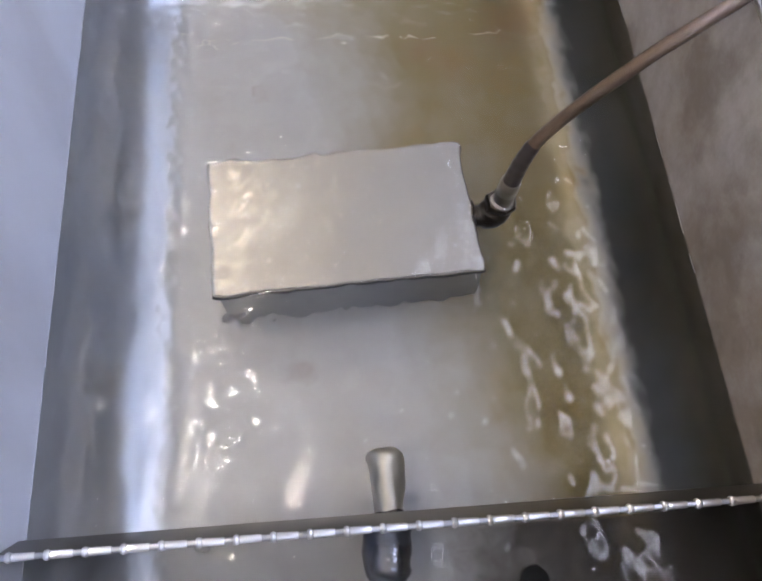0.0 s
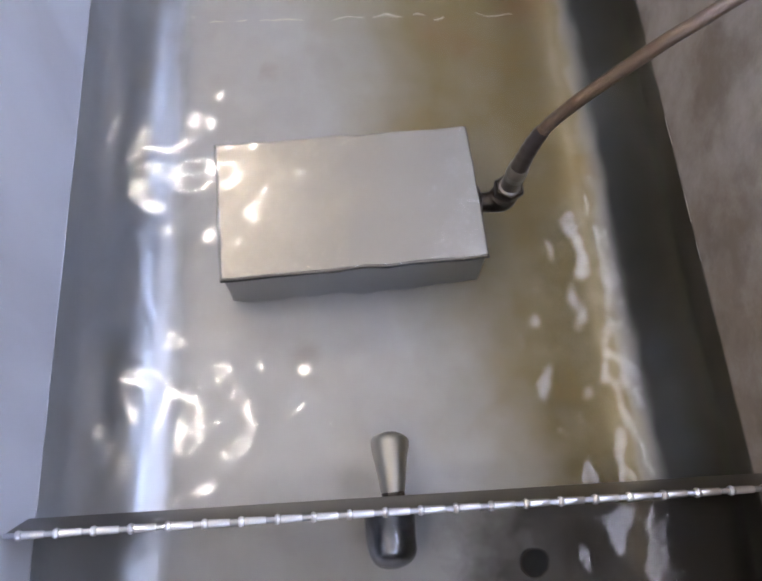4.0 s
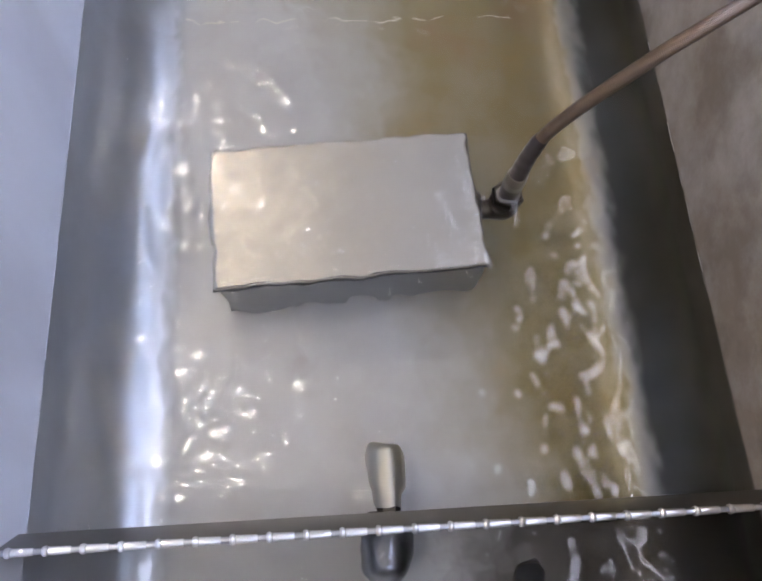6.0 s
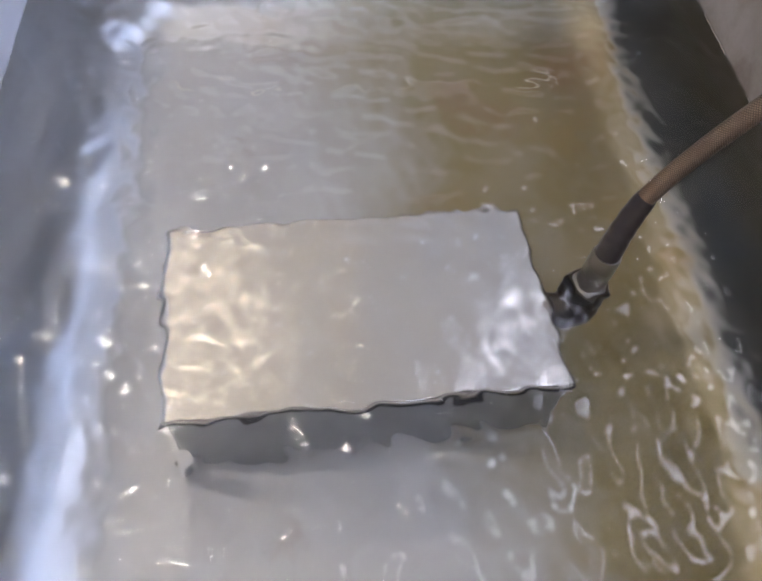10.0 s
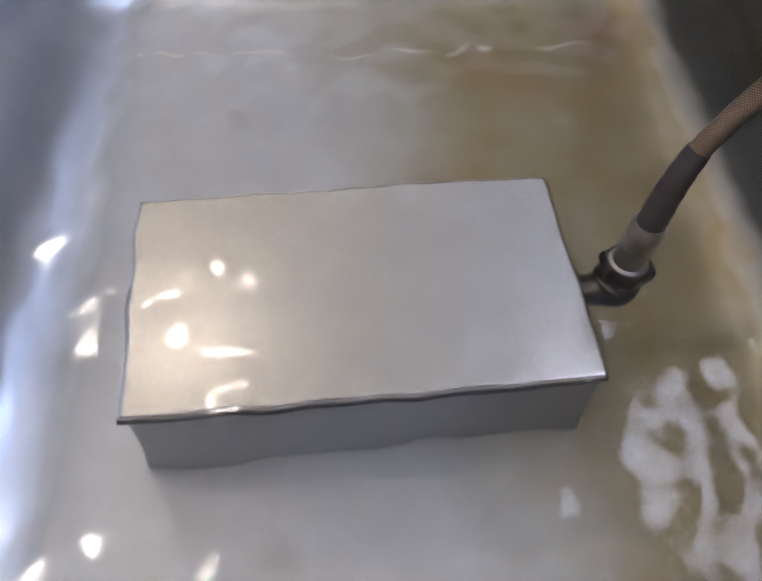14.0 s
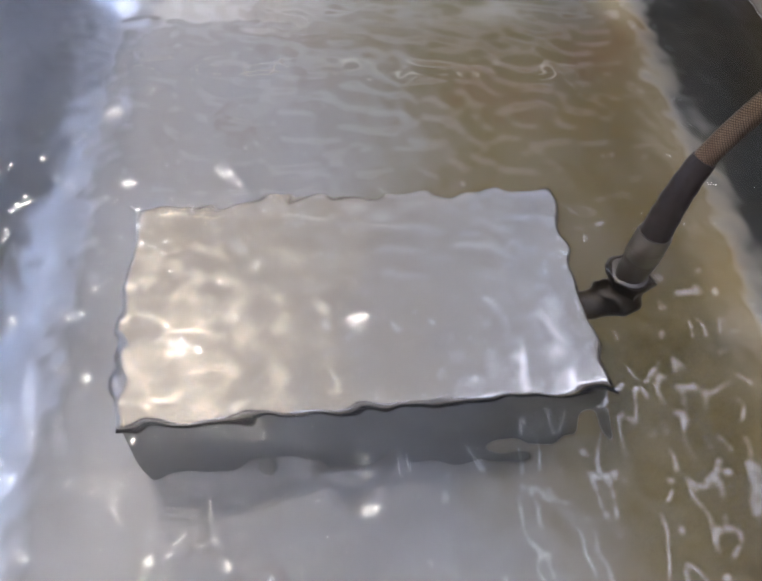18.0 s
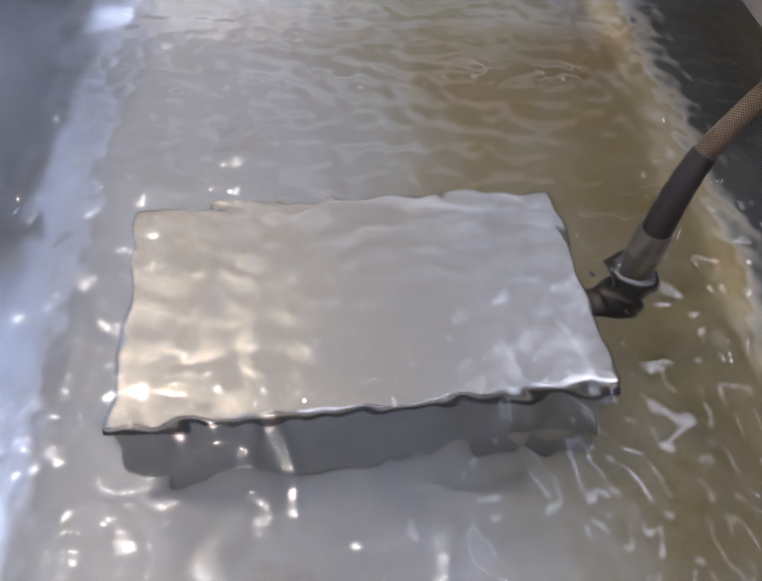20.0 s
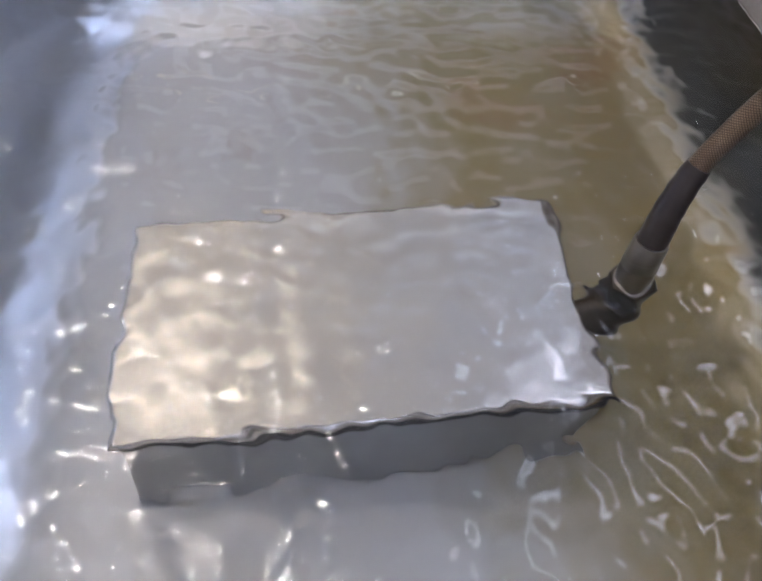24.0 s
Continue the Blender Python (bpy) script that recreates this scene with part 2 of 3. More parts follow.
def loft(bm, rings, closed=True, caps=True):
    """Skin over rings of points with equal counts."""
    rows = [[bm.verts.new(p) for p in ring] for ring in rings]
    n = len(rows[0])
    for a, b in zip(rows, rows[1:]):
        for i in range(n if closed else n - 1):
            j = (i + 1) % n
            bm.faces.new((a[i], a[j], b[j], b[i]))
    if caps:
        bm.faces.new(rows[0][::-1])
        bm.faces.new(rows[-1])
    return rows


def ring_at(c, direction, radius, n=20, start=0.0):
    d = Vector(direction).normalized()
    side = d.cross(Vector((0, 0, 1)))
    if side.length < 1e-4:
        side = Vector((1, 0, 0))
    side.normalize()
    up = side.cross(d)
    out = []
    for i in range(n):
        a = start + 2 * math.pi * i / n
        out.append(Vector(c) + radius * (math.cos(a) * side + math.sin(a) * up))
    return out


def turned(bm, axis0, direction, profile, n=24):
    """A turned piece: profile of (way along, radius)."""
    d = Vector(direction).normalized()
    loft(bm, [ring_at(Vector(axis0) + d * s, d, max(r, 1e-4), n) for s, r in profile])


def spline(points, steps=12):
    pts = [Vector(p) for p in points]
    pts = [2 * pts[0] - pts[1]] + pts + [2 * pts[-1] - pts[-2]]
    out = []
    for a, b, c, d in zip(pts, pts[1:], pts[2:], pts[3:]):
        for k in range(steps):
            t = k / steps
            out.append(0.5 * (2 * b + (c - a) * t + (2 * a - 5 * b + 4 * c - d) * t * t + (3 * b - a - 3 * c + d) * t ** 3))
    out.append(pts[-2])
    return out


def tube(bm, path, radius, n=20, uv=False, caps=True):
    """A round tube along a path; radius is a number or a function of the way 0..1. uv: metres along and around, times 420."""
    rings, way = [], [0.0]
    for a, b in zip(path, path[1:]):
        way.append(way[-1] + (b - a).length)
    side = None
    for i, p in enumerate(path):
        d = (path[min(i + 1, len(path) - 1)] - path[max(i - 1, 0)]).normalized()
        if side is None:
            side = d.cross(Vector((0, 1, 0))).normalized()
        side = (side - d * side.dot(d)).normalized()
        up = d.cross(side)
        r = radius(way[i] / way[-1]) if callable(radius) else radius
        rings.append([p + r * (math.cos(2 * math.pi * k / n) * side + math.sin(2 * math.pi * k / n) * up) for k in range(n)])
    rows = loft(bm, rings, True, caps)
    if uv:
        layer = bm.loops.layers.uv.new("uv")
        index = {v: (i, k) for i, row in enumerate(rows) for k, v in enumerate(row)}
        girth = 2 * math.pi * (radius if not callable(radius) else radius(0.5))
        for f in bm.faces:
            if len(f.verts) != 4:
                continue
            ks = [index[l.vert][1] for l in f.loops]
            wrap = max(ks) - min(ks) > 1
            for l in f.loops:
                i, k = index[l.vert]
                k = n if wrap and k == 0 else k
                l[layer].uv = (way[i] * 420, k / n * girth * 420)


# ---- room that closes the place ----
def room():
    x0, x1, y0, y1, t = -2.6, 2.9, -2.4, 3.2, 0.12
    bm = bmesh.new()
    block(bm, x0 - t, x1 + t, y0 - t, y1 + t, ROOM_FLOOR - 0.1, ROOM_FLOOR)
    tagged(new("floor", finish(bm, "floor", M_GROUND, 0)), "grey sealed concrete workshop floor", "floor", kind="structure")
    bm = bmesh.new()
    block(bm, x0 - t, x1 + t, y0 - t, y1 + t, CEILING, CEILING + 0.1)
    tagged(new("ceiling", finish(bm, "ceiling", M_CEIL, 0)), "plain off-white workshop ceiling", "ceiling", kind="structure")
    for name, a in (("wall_west", (x0 - t, x0, y0, y1)),):
        bm = bmesh.new()
        block(bm, *a, ROOM_FLOOR, CEILING)
        tagged(new(name, finish(bm, name, M_WALL, 0)), "plain plastered workshop wall", "wall", kind="structure")


def window_wall(name, length, span, m, number):
    """A wall along its own x axis from 0, with a wide window in it and bright sky behind; its room side faces -y."""
    t = 0.12
    a0, a1, z0, z1 = span
    wall = bmesh.new()
    for a in ((0, length, ROOM_FLOOR, z0), (0, length, z1, CEILING), (0, a0, z0, z1), (a1, length, z0, z1)):
        block(wall, a[0], a[1], 0, t, a[2], a[3])
    ob = tagged(new(name, finish(wall, name, M_WALL, 0)), "plastered workshop wall with a wide window", "wall", kind="structure")
    ob.matrix_basis = m
    w = empty("window_%d" % number, m @ pose((a0 + a1) / 2, 0, z0), "unseen wide steel-framed window with added bluish daylight", "window", kind="structure")
    h, H = (a1 - a0) / 2, z1 - z0
    for a in ((-h, h, 0, 0.04), (-h, h, H - 0.04, H), (-h, -h + 0.04, 0.04, H - 0.04), (h - 0.04, h, 0.04, H - 0.04), (-0.02, 0.02, 0.04, H - 0.04)):
        bm = bmesh.new()
        block(bm, a[0], a[1], 0.03, 0.08, a[2], a[3], 0.003)
        part("window_frame", bm, M_LAMPCASE, w)
    bm = bmesh.new()
    block(bm, a0 - 0.6, a1 + 0.6, 0.5, 0.52, z0 - 0.5, z1 + 0.7)
    sky = tagged(new("backdrop", finish(bm, "backdrop", (M_EAST_FILL, M_SKY_NORTH, M_SKY_SOUTH)[number - 1], 0)), "plain bright overcast sky outside the window", "sky", kind="structure")
    sky.matrix_basis = m


def batten_lamp(x0, x1, y, z):
    """A batten with an opal cover, hung under the ceiling."""
    lamp = empty("ceiling_lamp", pose((x0 + x1) / 2, y, z, 0, 0, 90), "white batten lamp with a glowing warm opal cover", "lamp", "batten lamps")
    h = (x1 - x0) / 2
    bm = bmesh.new()
    block(bm, -0.050, 0.050, -h - 0.03, h + 0.03, 0.03, 0.075, 0.006)
    part("housing", bm, M_LAMPCASE, lamp)
    bm = bmesh.new()
    block(bm, -0.023, 0.023, -h, h, -0.012, 0.0296, 0.008, 2)
    part("diffuser", bm, M_WARM, lamp, "glowing warm opal cover")
    for yy in (-h - 0.008, h + 0.008):
        bm = bmesh.new()
        block(bm, -0.044, 0.044, yy - 0.007, yy + 0.007, -0.022, 0.0296, 0.004)
        part("end_cap", bm, M_LAMPCASE, lamp)


def panel_lamp(x, y, sx, sy, z):
    lamp = empty("ceiling_panel_light", pose(x, y, z), "ceiling light panel glowing cool white", "lamp", "ceiling light panels")
    bm = bmesh.new()
    block(bm, -sx / 2, sx / 2, -sy / 2, sy / 2, -0.006, 0.004)
    part("diffuser", bm, M_COOL, lamp)
    for a in ((-sx / 2 - 0.02, -sx / 2, -sy / 2 - 0.02, sy / 2 + 0.02), (sx / 2, sx / 2 + 0.02, -sy / 2 - 0.02, sy / 2 + 0.02),
              (-sx / 2, sx / 2, -sy / 2 - 0.02, -sy / 2), (-sx / 2, sx / 2, sy / 2, sy / 2 + 0.02)):
        bm = bmesh.new()
        block(bm, *a, -0.012, 0.03, 0.003)
        part("frame", bm, M_LAMPCASE, lamp)


room()
# the lamp at y -0.96 is unseen, added to fill the box's shadow
for lamp_y in (-0.96, 0.26, 1.48):
    batten_lamp(-1.02, -0.50, lamp_y, CEILING - 0.08)
for panel_y in (-0.46, 0.22, 0.90):
    panel_lamp(1.42, panel_y, 0.28, 0.60, CEILING - 0.03)
# the windows stand out of view; the east one is added as fill
window_wall("wall_east", 5.6, (0.12, 3.9, 1.32, 1.72), pose(2.9, 3.2, 0, 0, 0, -90), 1)
window_wall("wall_north", 5.5, (1.9, 4.4, 1.10, 2.25), pose(-2.6, 3.2, 0), 2)
window_wall("wall_south", 5.5, (1.3, 2.9, 1.50, 2.20), pose(2.9, -2.4, 0, 0, 0, 180), 3)


# ---- the tank ----
def tank_ring(out, z, corner):
    """A rounded rectangle, the tank's flat floor grown by out."""
    x0, x1, y0, y1 = WALL_L + COVE_L * (1 - out / COVE), WALL_R - COVE + out, WALL_NEAR + COVE - out, WALL_FAR - COVE + out
    r = corner + out
    pts = []
    for cx, cy, a0 in ((x1 - r, y1 - r, 0), (x0 + r, y1 - r, 90), (x0 + r, y0 + r, 180), (x1 - r, y0 + r, 270)):
        arc = [radians(a0 + 90 * k / 8) for k in range(9)]
        arc = [(cx + r * math.cos(a), cy + r * math.sin(a)) for a in arc]
        c, d = math.cos(radians(a0)), math.sin(radians(a0))
        lead, trail = (arc[0][0] + 0.01 * d, arc[0][1] - 0.01 * c), (arc[-1][0] - 0.01 * c, arc[-1][1] - 0.01 * d)
        pts += [(x, y, z) for x, y in (lead, *arc, trail)]
    return pts


def tank():
    th = empty("cleaning_tank", pose(0, 0, 0), "stainless steel cleaning tank with coved corners and yellow stains", "tank", kind="structure")
    bm = bmesh.new()
    rings = [tank_ring(-0.006, FLOOR, 0.012)]
    for k in range(15):
        a = radians(90 * k / 14)
        rings.append(tank_ring(COVE * math.sin(a), FLOOR + COVE * (1 - math.cos(a)), 0.012))
    for z in (FLOOR + COVE + 0.004, 0.0, LOW):
        rings.append(tank_ring(COVE, z, 0.012))
    rows = loft(bm, rings, True, False)
    bm.faces.new(rows[0])
    for f in bm.faces:
        f.normal_flip()
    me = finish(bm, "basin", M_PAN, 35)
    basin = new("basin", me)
    basin.parent = th
    # upper walls on three sides; the unseen far one is left low for light
    for name, a in (("side_wall", (WALL_L - 0.004, WALL_L, WALL_NEAR, 0.68)), ("side_wall", (WALL_R, WALL_R + 0.004, WALL_NEAR, 0.68)),
                    ("near_wall", (WALL_L - 0.004, WALL_R + 0.004, WALL_NEAR - 0.004, WALL_NEAR))):
        bm = bmesh.new()
        block(bm, *a, LOW - 0.0005, RIM)
        part(name, bm, M_PAN, th, "", 0)
    for a in ((WALL_L - 0.044, WALL_L, WALL_NEAR - 0.044, 0.68), (WALL_R, WALL_R + 0.044, WALL_NEAR - 0.044, 0.68), (WALL_L, WALL_R, WALL_NEAR - 0.044, WALL_NEAR)):
        bm = bmesh.new()
        block(bm, *a, RIM, RIM + 0.006, 0.002)
        part("rim", bm, M_CASE, th, "", 20)
    bm = bmesh.new()
    block(bm, WALL_L, WALL_R, WALL_FAR, 0.68, LOW - 0.003, LOW + 0.001, 0.001)
    part("far_ledge", bm, M_PAN, th, "", 20)
    # pale strips standing for the meniscus glint along the water's edge
    bm = bmesh.new()
    rng = random.Random(11)
    for side, xw, share in ((1, WALL_L, 0.96), (-1, WALL_R, 0.36)):
        y = WALL_NEAR + 0.01
        while y < WALL_FAR - 0.03:
            run = rng.uniform(0.006, 0.05)
            if rng.random() < share:
                thick = rng.uniform(0.0006, 0.0013)
                rows = []
                for i in range(7):
                    w = 0.0002 + thick * math.sin(math.pi * i / 6)
                    yy, zc = y + run * i / 6, 0.0010 + 0.0005 * math.sin(y * 40 + i)
                    rows.append([(xw - side * 0.0003, yy, zc - w), (xw + side * 0.0006, yy, zc), (xw - side * 0.0003, yy, zc + w)])
                loft(bm, rows)
            y += run
    part("meniscus_line", bm, M_MENISCUS, th, "thin broken pale line for the glint at the water's edge")
    # weld across the floor
    bm = bmesh.new()
    rng = random.Random(4)
    x = -0.25
    while x < 0.30:
        run = rng.uniform(0.012, 0.075)
        n = max(4, int(run / 0.004))
        path = [Vector((x + run * i / n, 0.378 + 0.0010 * math.sin((x + run * i / n) * 150) + 0.0007 * math.sin(x * 61 + i), FLOOR + 0.0001)) for i in range(n + 1)]
        tube(bm, path, lambda s: 0.0004 + 0.0011 * math.sin(math.pi * s) * (0.75 + 0.25 * math.sin(s * 60)), 8)
        x += run + rng.uniform(0.004, 0.05)
    part("weld_seam", bm, M_STUB, th, "bright broken weld bead across the floor")


def bench():
    """The casing in which the tank hangs, closed all round."""
    th = empty("machine_casing", pose(0, 0, ROOM_FLOOR), "closed brushed steel machine casing around the tank", "cabinet", kind="structure")
    x0, x1, y0, y1 = -2.56, 2.66, -0.90, 0.68
    top = RIM - ROOM_FLOOR - 0.006
    hx0, hx1, hy0, hy1 = WALL_L - 0.03, WALL_R + 0.03, WALL_NEAR - 0.03, WALL_FAR + 0.03
    for a in ((x0, hx0, y0, y1), (hx1, x1, y0, y1), (hx0, hx1, y0, hy0)):
        bm = bmesh.new()
        block(bm, *a, top - 0.003, top)
        part("deck_plate", bm, M_CASE, th)
    for a in ((x0, x0 + 0.002, y0, y1), (x1 - 0.002, x1, y0, y1), (x0 + 0.002, x1 - 0.002, y0, y0 + 0.002), (x0 + 0.002, WALL_L - 0.004, y1 - 0.002, y1),
              (WALL_R + 0.004, x1 - 0.002, y1 - 0.002, y1), (WALL_L - 0.004, WALL_R + 0.004, y1 - 0.002, y1)):
        bm = bmesh.new()
        block(bm, *a, 0.0, LOW - ROOM_FLOOR - 0.003 if a[0] == WALL_L - 0.004 else top - 0.003)
        part("side_panel", bm, M_CASE, th)


def weir():
    """The sheet that parts the overflow chamber off, with a flared lip and a beaded edge."""
    th = empty("weir_plate", pose(0, WEIR_Y, FLOOR), "upright steel weir plate with a bright beaded edge", "divider")
    y = 0.0
    outline = []
    xl, xr = WALL_L + 0.001, WALL_R - 0.001
    for k in range(9):
        a = radians(90 * k / 8)
        outline.append((xl + COVE_L * (1 - math.cos(a)), COVE * (1 - math.sin(a)) + 0.001))
    for k in range(9):
        a = radians(90 - 90 * k / 8)
        outline.append((xr - COVE * (1 - math.cos(a)), COVE * (1 - math.sin(a)) + 0.001))
    top = 0.020 - FLOOR
    outline += [(xr, top), (xl, top)]
    bm = bmesh.new()
    loft(bm, [[(x, y, z) for x, z in outline], [(x, y - 0.003, z) for x, z in outline]])
    part("plate", bm, M_WEIR, th)
    bm = bmesh.new()
    by, bz = BEAD_Y - WEIR_Y, BEAD_Z - FLOOR
    sec = [(0.0, top), (-0.002, top + 0.006), (by + 0.004, bz - 0.006), (by + 0.001, bz - 0.002), (by - 0.001, bz - 0.005), (-0.005, top + 0.004), (-0.003, top)]
    loft(bm, [[(x, yy, zz) for yy, zz in sec] for x in (xl, xr)])
    part("lip", bm, M_LIP, th, "flared lip, its shade put into dark brown steel")
    pitch, x = 0.0350, 0.015 - 10 * 0.0350
    bm = bmesh.new()
    turned(bm, (xl, by, bz), (1, 0, 0), [(0, 0.0), (0, 0.0029), (xr - xl, 0.0029), (xr - xl, 0.0)], 14)
    part("edge_rod", bm, M_WEIR, th, "thin grey rod along the lip")
    prof_ring = [(-0.0026, 0.0020), (-0.0024, 0.0044), (0.0, 0.0053), (0.0024, 0.0044), (0.0026, 0.0020)]
    prof_bar = [(0.0030, 0.0020), (0.0036, 0.0040), (0.0230, 0.0036), (0.0255, 0.0020)]
    shared = {}
    while x < xr - 0.02:
        for name, prof in (("bead", prof_ring), ("bar", prof_bar)):
            if x + prof[0][0] < xl + 0.002:
                continue
            if name not in shared:
                bm = bmesh.new()
                turned(bm, (0, 0, 0), (1, 0, 0), prof, 16)
                shared[name] = finish(bm, name, M_BEAD)
            ob = new(name, shared[name])
            ob.parent = th
            ob.location = (x, by, bz)
        x += pitch


def stub():
    """A capped pipe that passes through the weir low down."""
    th = empty("pipe_stub", pose(0.033, WEIR_Y, -0.105), "short domed steel pipe stub passing through the weir plate", "pipe")

    def dome(length, r, flare=1.0):
        out = [(0.0, 0.0), (0.0, r * 0.97), (0.004, r * flare)]
        out.append((length - r * 0.9, r))
        for k in range(1, 9):
            a = radians(90 * k / 8)
            out.append((length - r * 0.9 + r * 0.9 * math.sin(a), max(r * math.cos(a), 1e-4)))
        return out
    bm = bmesh.new()
    turned(bm, (0, 0.014, 0), (0, 1, 0), [(0, 0.0), (0, 0.0160), (0.012, 0.0172), (0.034, 0.0205), (0.048, 0.0228), (0.058, 0.0232), (0.064, 0.0222), (0.0685, 0.0190), (0.0715, 0.013), (0.0728, 0.006), (0.073, 0.0)], 10)
    part("inner_cap", bm, M_STUB, th, "", 50)
    bm = bmesh.new()
    turned(bm, (0, 0.0, 0), (0, 1, 0), [(0, 0.0), (0, 0.0205), (0.009, 0.0205), (0.009, 0.0150), (0.015, 0.0150), (0.015, 0.0)], 6)
    part("lock_nut", bm, M_DARKFIT, th, "dark tarnished hexagon nut")
    bm = bmesh.new()
    turned(bm, (-0.005, -0.003, 0), (0, -1, 0), dome(0.070, 0.0285), 32)
    part("outer_cap", bm, M_DARKCAP, th, "dark glossy domed cap")


def drain():
    th = empty("drain", pose(0.207, -0.466, FLOOR), "round black drain hole with a steel collar", "drain")
    bm = bmesh.new()
    turned(bm, (0, 0, 0.0005), (0, 0, 1), [(0, 0.0), (0, 0.0180), (0.0012, 0.0180), (0.0012, 0.0)], 28)
    part("opening", bm, M_BLACK, th)
    bm = bmesh.new()
    loft(bm, [ring_at((0, 0, z), (0, 0, 1), r, 28) for r, z in ((0.0178, 0.0005), (0.0178, 0.0022), (0.0184, 0.0026), (0.0194, 0.0020), (0.0198, 0.0005))], True, False)
    part("collar", bm, M_DARKFIT, th)


tank()
bench()
weir()
stub()
drain()


# ---- the transducer box ----
BOX = (0.350, 0.2008, 0.1316)


def transducer_box():
    L, W, H = BOX
    th = empty("transducer_box", pose(0, 0, FLOOR, 0, 0, 2.97), "brushed stainless steel transducer box lying under water", "box")
    bm = bmesh.new()
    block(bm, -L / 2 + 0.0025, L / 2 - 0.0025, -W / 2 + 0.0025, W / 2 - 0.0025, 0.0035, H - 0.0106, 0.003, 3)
    part("body", bm, M_SIDES_SHADED, th, "steel sides, their shade put into a darker grey", 20)
    # dark foot strip standing for the contact shadow under the box
    bm = bmesh.new()
    block(bm, -L / 2 + 0.008, L / 2 - 0.008, -W / 2 + 0.008, W / 2 - 0.008, 0.0003, 0.0042)
    part("foot_shade", bm, M_DARK_EDGE, th, "dark recessed strip standing for the contact shadow")
    # thin dark strip that draws the dark outline round the face
    bm = bmesh.new()
    block(bm, -L / 2 - 0.0008, L / 2 + 0.0008, -W / 2 - 0.0008, W / 2 + 0.0008, H - 0.0108, H - 0.0078, 0.0007, 2)
    part("edge_strip", bm, M_DARK_EDGE, th, "thin dark strip round the edge of the face", 20)
    bm = bmesh.new()
    block(bm, -L / 2, L / 2, -W / 2, W / 2, H - 0.0080, H, 0.0040, 4)
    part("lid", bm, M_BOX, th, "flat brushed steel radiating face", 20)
    bm = bmesh.new()
    turned(bm, (L / 2 - 0.002, 0.0, 0.098), (1, 0, 0), [(0, 0.0), (0, 0.017), (0.006, 0.017), (0.008, 0.015), (0.008, 0.0)], 24)
    part("outlet_boss", bm, M_DARKFIT, th, "dark round outlet boss")


def conduit():
    """Braided hose that rises from an elbow on the box and bends over the tank's side."""
    th = empty("braided_hose", pose(0, 0, 0), "copper-brown wire-braided hose with a dark sleeve on an elbow", "hose")
    bm = bmesh.new()
    path = spline([(0.181, 0.000, -0.0915), (0.194, 0.000, -0.0910), (0.205, 0.001, -0.087), (0.2115, 0.004, -0.078), (0.2145, 0.0070, -0.064)], 8)
    tube(bm, path, lambda s: 0.0150 + 0.0050 * math.exp(-((s - 0.60) / 0.28) ** 2), 20)
    part("elbow", bm, M_DARKFIT, th, "dark tarnished elbow fitting")
    at, top = Vector((0.2145, 0.0070, -0.066)), Vector((0.2185, 0.0070, 0.018))
    d = (top - at).normalized()
    bm = bmesh.new()
    turned(bm, at, d, [(0, 0.0), (0, 0.0185), (0.003, 0.0215), (0.014, 0.0215), (0.017, 0.0190), (0.017, 0.0)], 6)
    part("hexagon_nut", bm, M_DARKFIT, th)
    bm = bmesh.new()
    turned(bm, at + d * 0.016, d, [(0, 0.0), (0, 0.0152), (0.0012, 0.0152), (0.0025, 0.0124), (0.030, 0.0130), (0.031, 0.0128), (0.034, 0.0128), (0.035, 0.0135), (0.062, 0.0132), (0.066, 0.0125), (0.066, 0.0)], 24)
    part("ferrule", bm, M_FERRULE, th, "bright crimped steel ferrule with a flange")
    line = spline([top - d * 0.004, (0.2245, 0.0125, 0.047), (0.2350, 0.0190, 0.076), (0.2485, 0.0210, 0.104), (0.2640, 0.0190, 0.138), (0.2850, 0.0175, 0.175),
                   (0.3080, 0.0195, 0.205), (0.3320, 0.0255, 0.227), (0.3580, 0.0345, 0.241), (0.3850, 0.0480, 0.2480), (0.4140, 0.0610, 0.2570),
                   (0.4480, 0.0760, 0.2720), (0.4900, 0.0950, 0.2790), (0.5400, 0.1200, 0.2730), (0.6000, 0.1500, 0.2620), (0.7000, 0.2000, 0.2585), (0.9000, 0.2700, 0.2585)], 10)
    cut = 20
    bm = bmesh.new()
    tube(bm, line[:cut + 1], lambda s: 0.0116 - 0.0022 * s + 0.0003 * math.sin(s * 30) * (s > 0.2), 22)
    part("shrink_sleeve", bm, M_RUBBER, th, "dark wrinkled shrink sleeve over the hose end")
    bm = bmesh.new()
    tube(bm, line[cut - 1:], 0.0081, 22, True)
    part("braid", bm, M_BRAID, th)


transducer_box()
conduit()


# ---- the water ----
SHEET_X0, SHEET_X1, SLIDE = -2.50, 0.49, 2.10


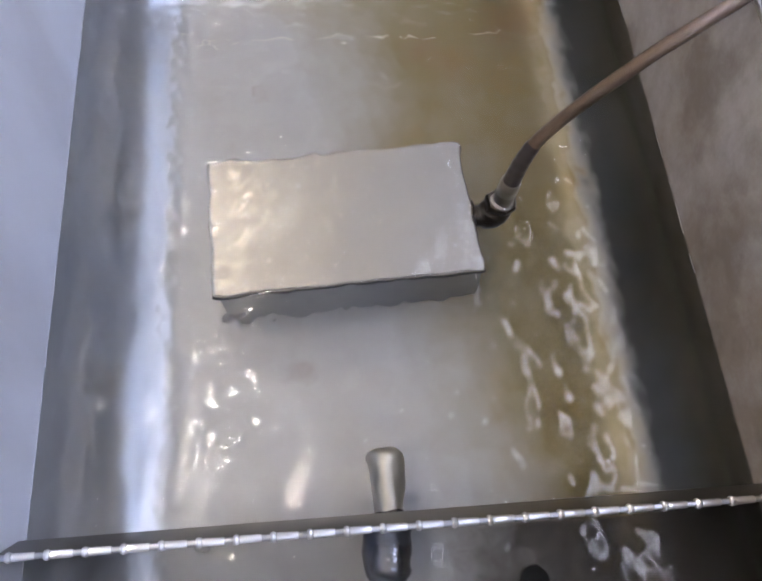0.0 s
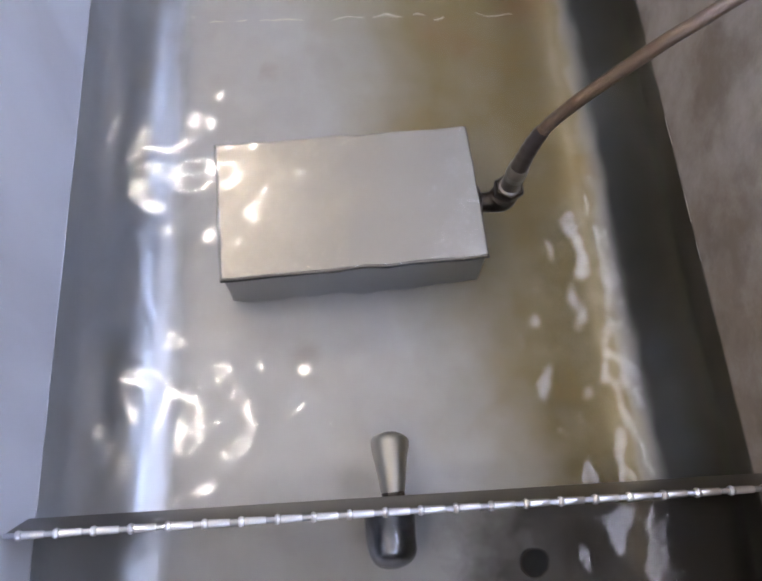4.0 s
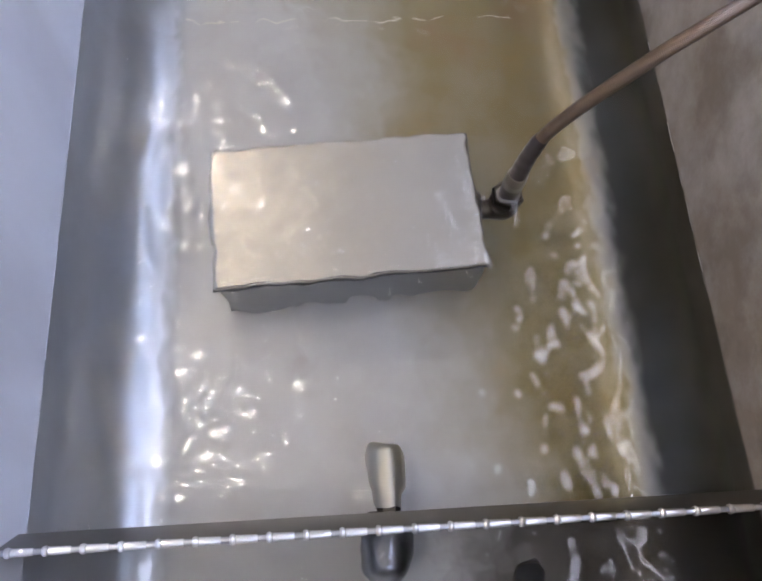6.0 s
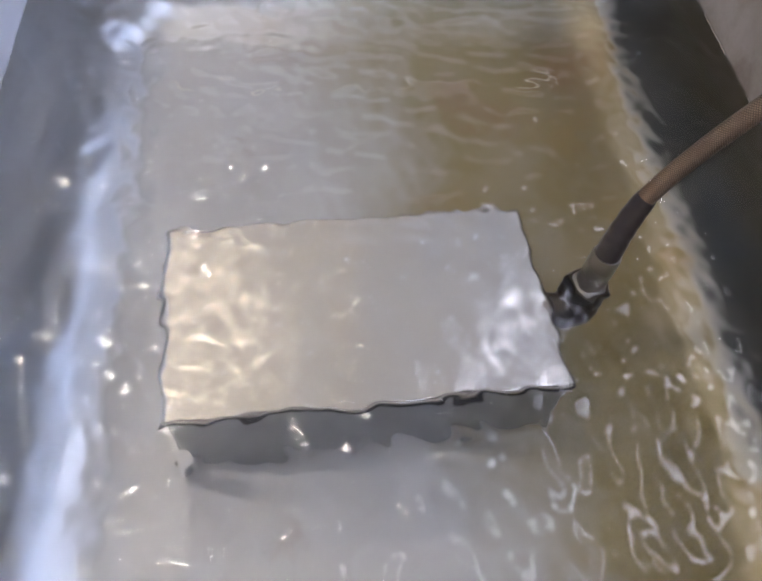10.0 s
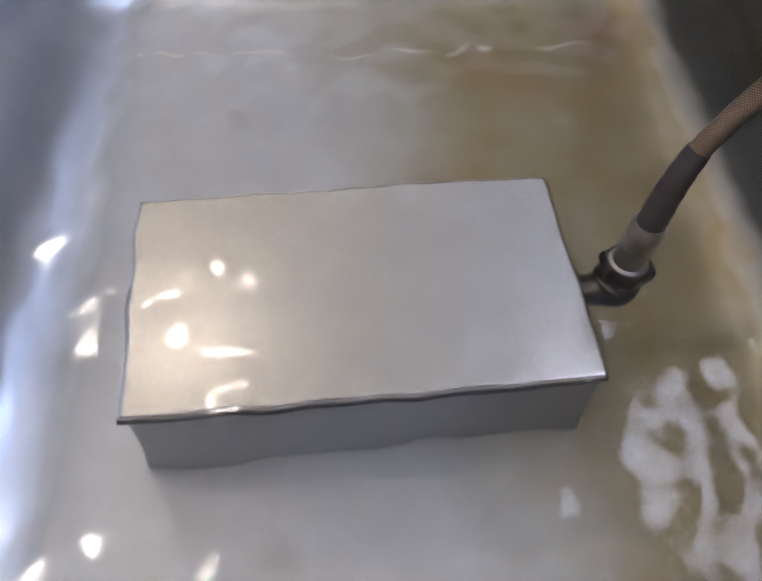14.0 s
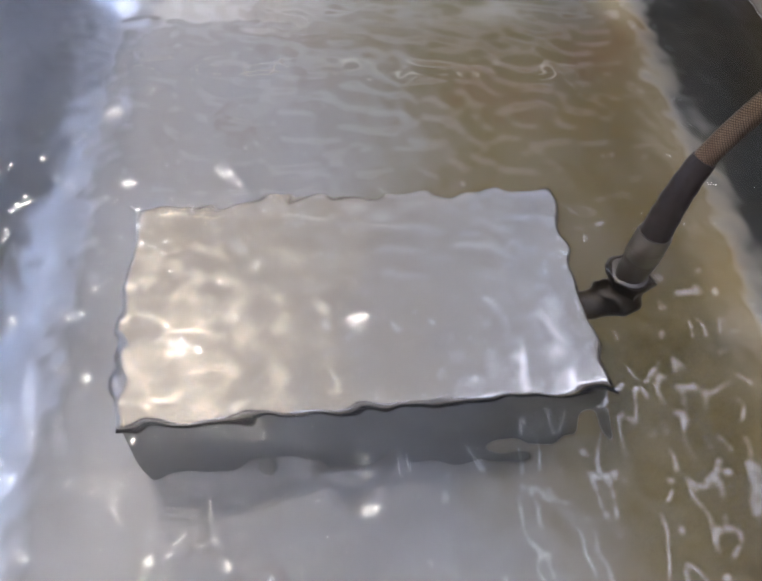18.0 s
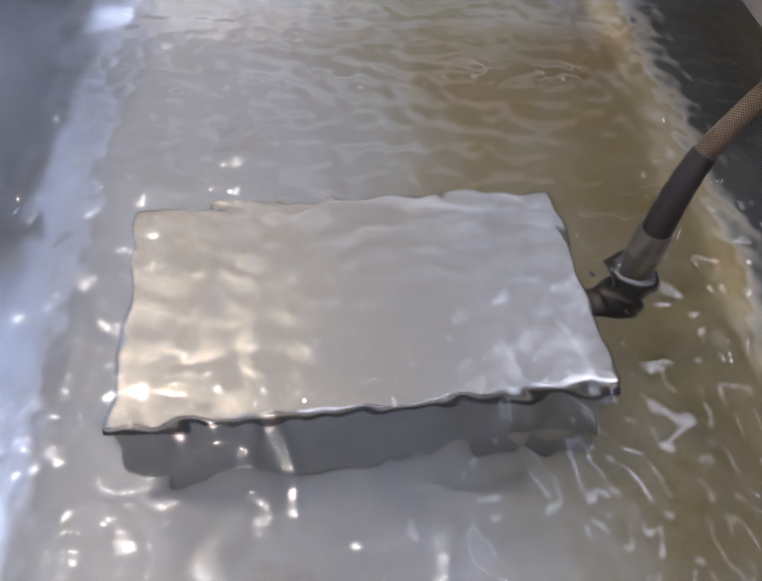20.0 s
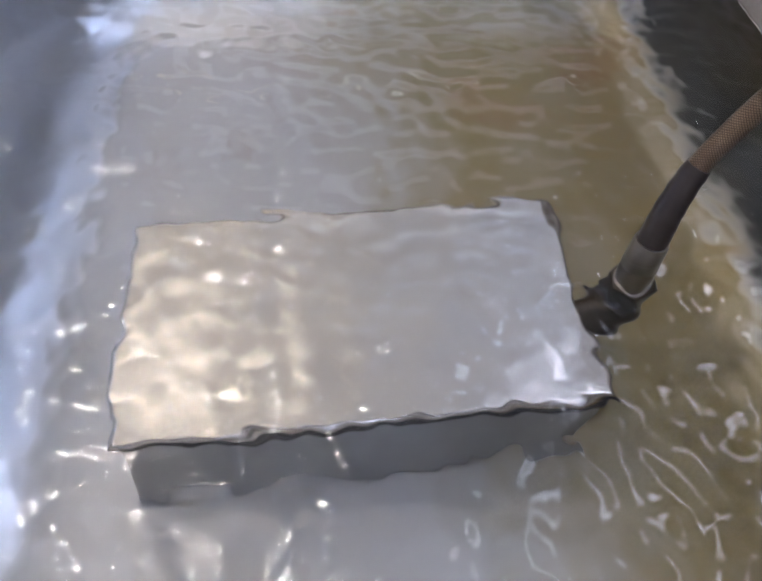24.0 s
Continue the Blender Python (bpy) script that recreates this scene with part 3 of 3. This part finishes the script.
def water():
    """The surface as one rippled sheet: a calm reach, a lively one and a rough one, which drift through the tank in turn."""
    step = 0.0025
    nx, ny = int((SHEET_X1 - SHEET_X0) / step), int((WALL_FAR - WALL_NEAR + 0.06) / step)
    x = np.linspace(SHEET_X0, SHEET_X1, nx)
    y = np.linspace(WALL_NEAR - 0.03, WALL_FAR + 0.03, ny)
    X, Y = np.meshgrid(x, y)
    rng = np.random.default_rng(5)

    def waves(count, short, long, slope):
        z = np.zeros_like(X)
        for _ in range(count):
            lam = math.exp(rng.uniform(math.log(short), math.log(long)))
            a, ph = rng.uniform(0, 2 * math.pi), rng.uniform(0, 2 * math.pi)
            k = 2 * math.pi / lam
            bend = 0.6 * np.sin((X * math.sin(a) - Y * math.cos(a)) * k * 0.31 + ph * 2)
            z += slope * math.sqrt(2 / count) / k * np.sin((X * math.cos(a) + Y * math.sin(a)) * k + ph + bend)
        return z
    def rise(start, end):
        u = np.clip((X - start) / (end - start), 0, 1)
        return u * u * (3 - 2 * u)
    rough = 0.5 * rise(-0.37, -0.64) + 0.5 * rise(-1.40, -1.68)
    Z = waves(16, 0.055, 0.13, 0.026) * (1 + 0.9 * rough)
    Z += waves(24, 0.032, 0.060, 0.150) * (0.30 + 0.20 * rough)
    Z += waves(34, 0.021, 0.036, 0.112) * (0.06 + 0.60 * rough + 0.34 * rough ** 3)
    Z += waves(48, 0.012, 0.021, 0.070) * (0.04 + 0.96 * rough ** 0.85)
    verts = np.stack([X.ravel(), Y.ravel(), Z.ravel()], 1)
    i = (np.arange(ny - 1)[:, None] * nx + np.arange(nx - 1)[None]).ravel()
    faces = np.stack([i, i + 1, i + nx + 1, i + nx], 1)
    me = bpy.data.meshes.new("water")
    me.from_pydata(verts.tolist(), [], faces.tolist())
    me.polygons.foreach_set("use_smooth", [True] * len(me.polygons))
    me.materials.append(M_WATER)
    ob = tagged(new("water", me), "clear rippling water filling the tank", "water", kind="structure")
    ob.visible_shadow = False
    return ob


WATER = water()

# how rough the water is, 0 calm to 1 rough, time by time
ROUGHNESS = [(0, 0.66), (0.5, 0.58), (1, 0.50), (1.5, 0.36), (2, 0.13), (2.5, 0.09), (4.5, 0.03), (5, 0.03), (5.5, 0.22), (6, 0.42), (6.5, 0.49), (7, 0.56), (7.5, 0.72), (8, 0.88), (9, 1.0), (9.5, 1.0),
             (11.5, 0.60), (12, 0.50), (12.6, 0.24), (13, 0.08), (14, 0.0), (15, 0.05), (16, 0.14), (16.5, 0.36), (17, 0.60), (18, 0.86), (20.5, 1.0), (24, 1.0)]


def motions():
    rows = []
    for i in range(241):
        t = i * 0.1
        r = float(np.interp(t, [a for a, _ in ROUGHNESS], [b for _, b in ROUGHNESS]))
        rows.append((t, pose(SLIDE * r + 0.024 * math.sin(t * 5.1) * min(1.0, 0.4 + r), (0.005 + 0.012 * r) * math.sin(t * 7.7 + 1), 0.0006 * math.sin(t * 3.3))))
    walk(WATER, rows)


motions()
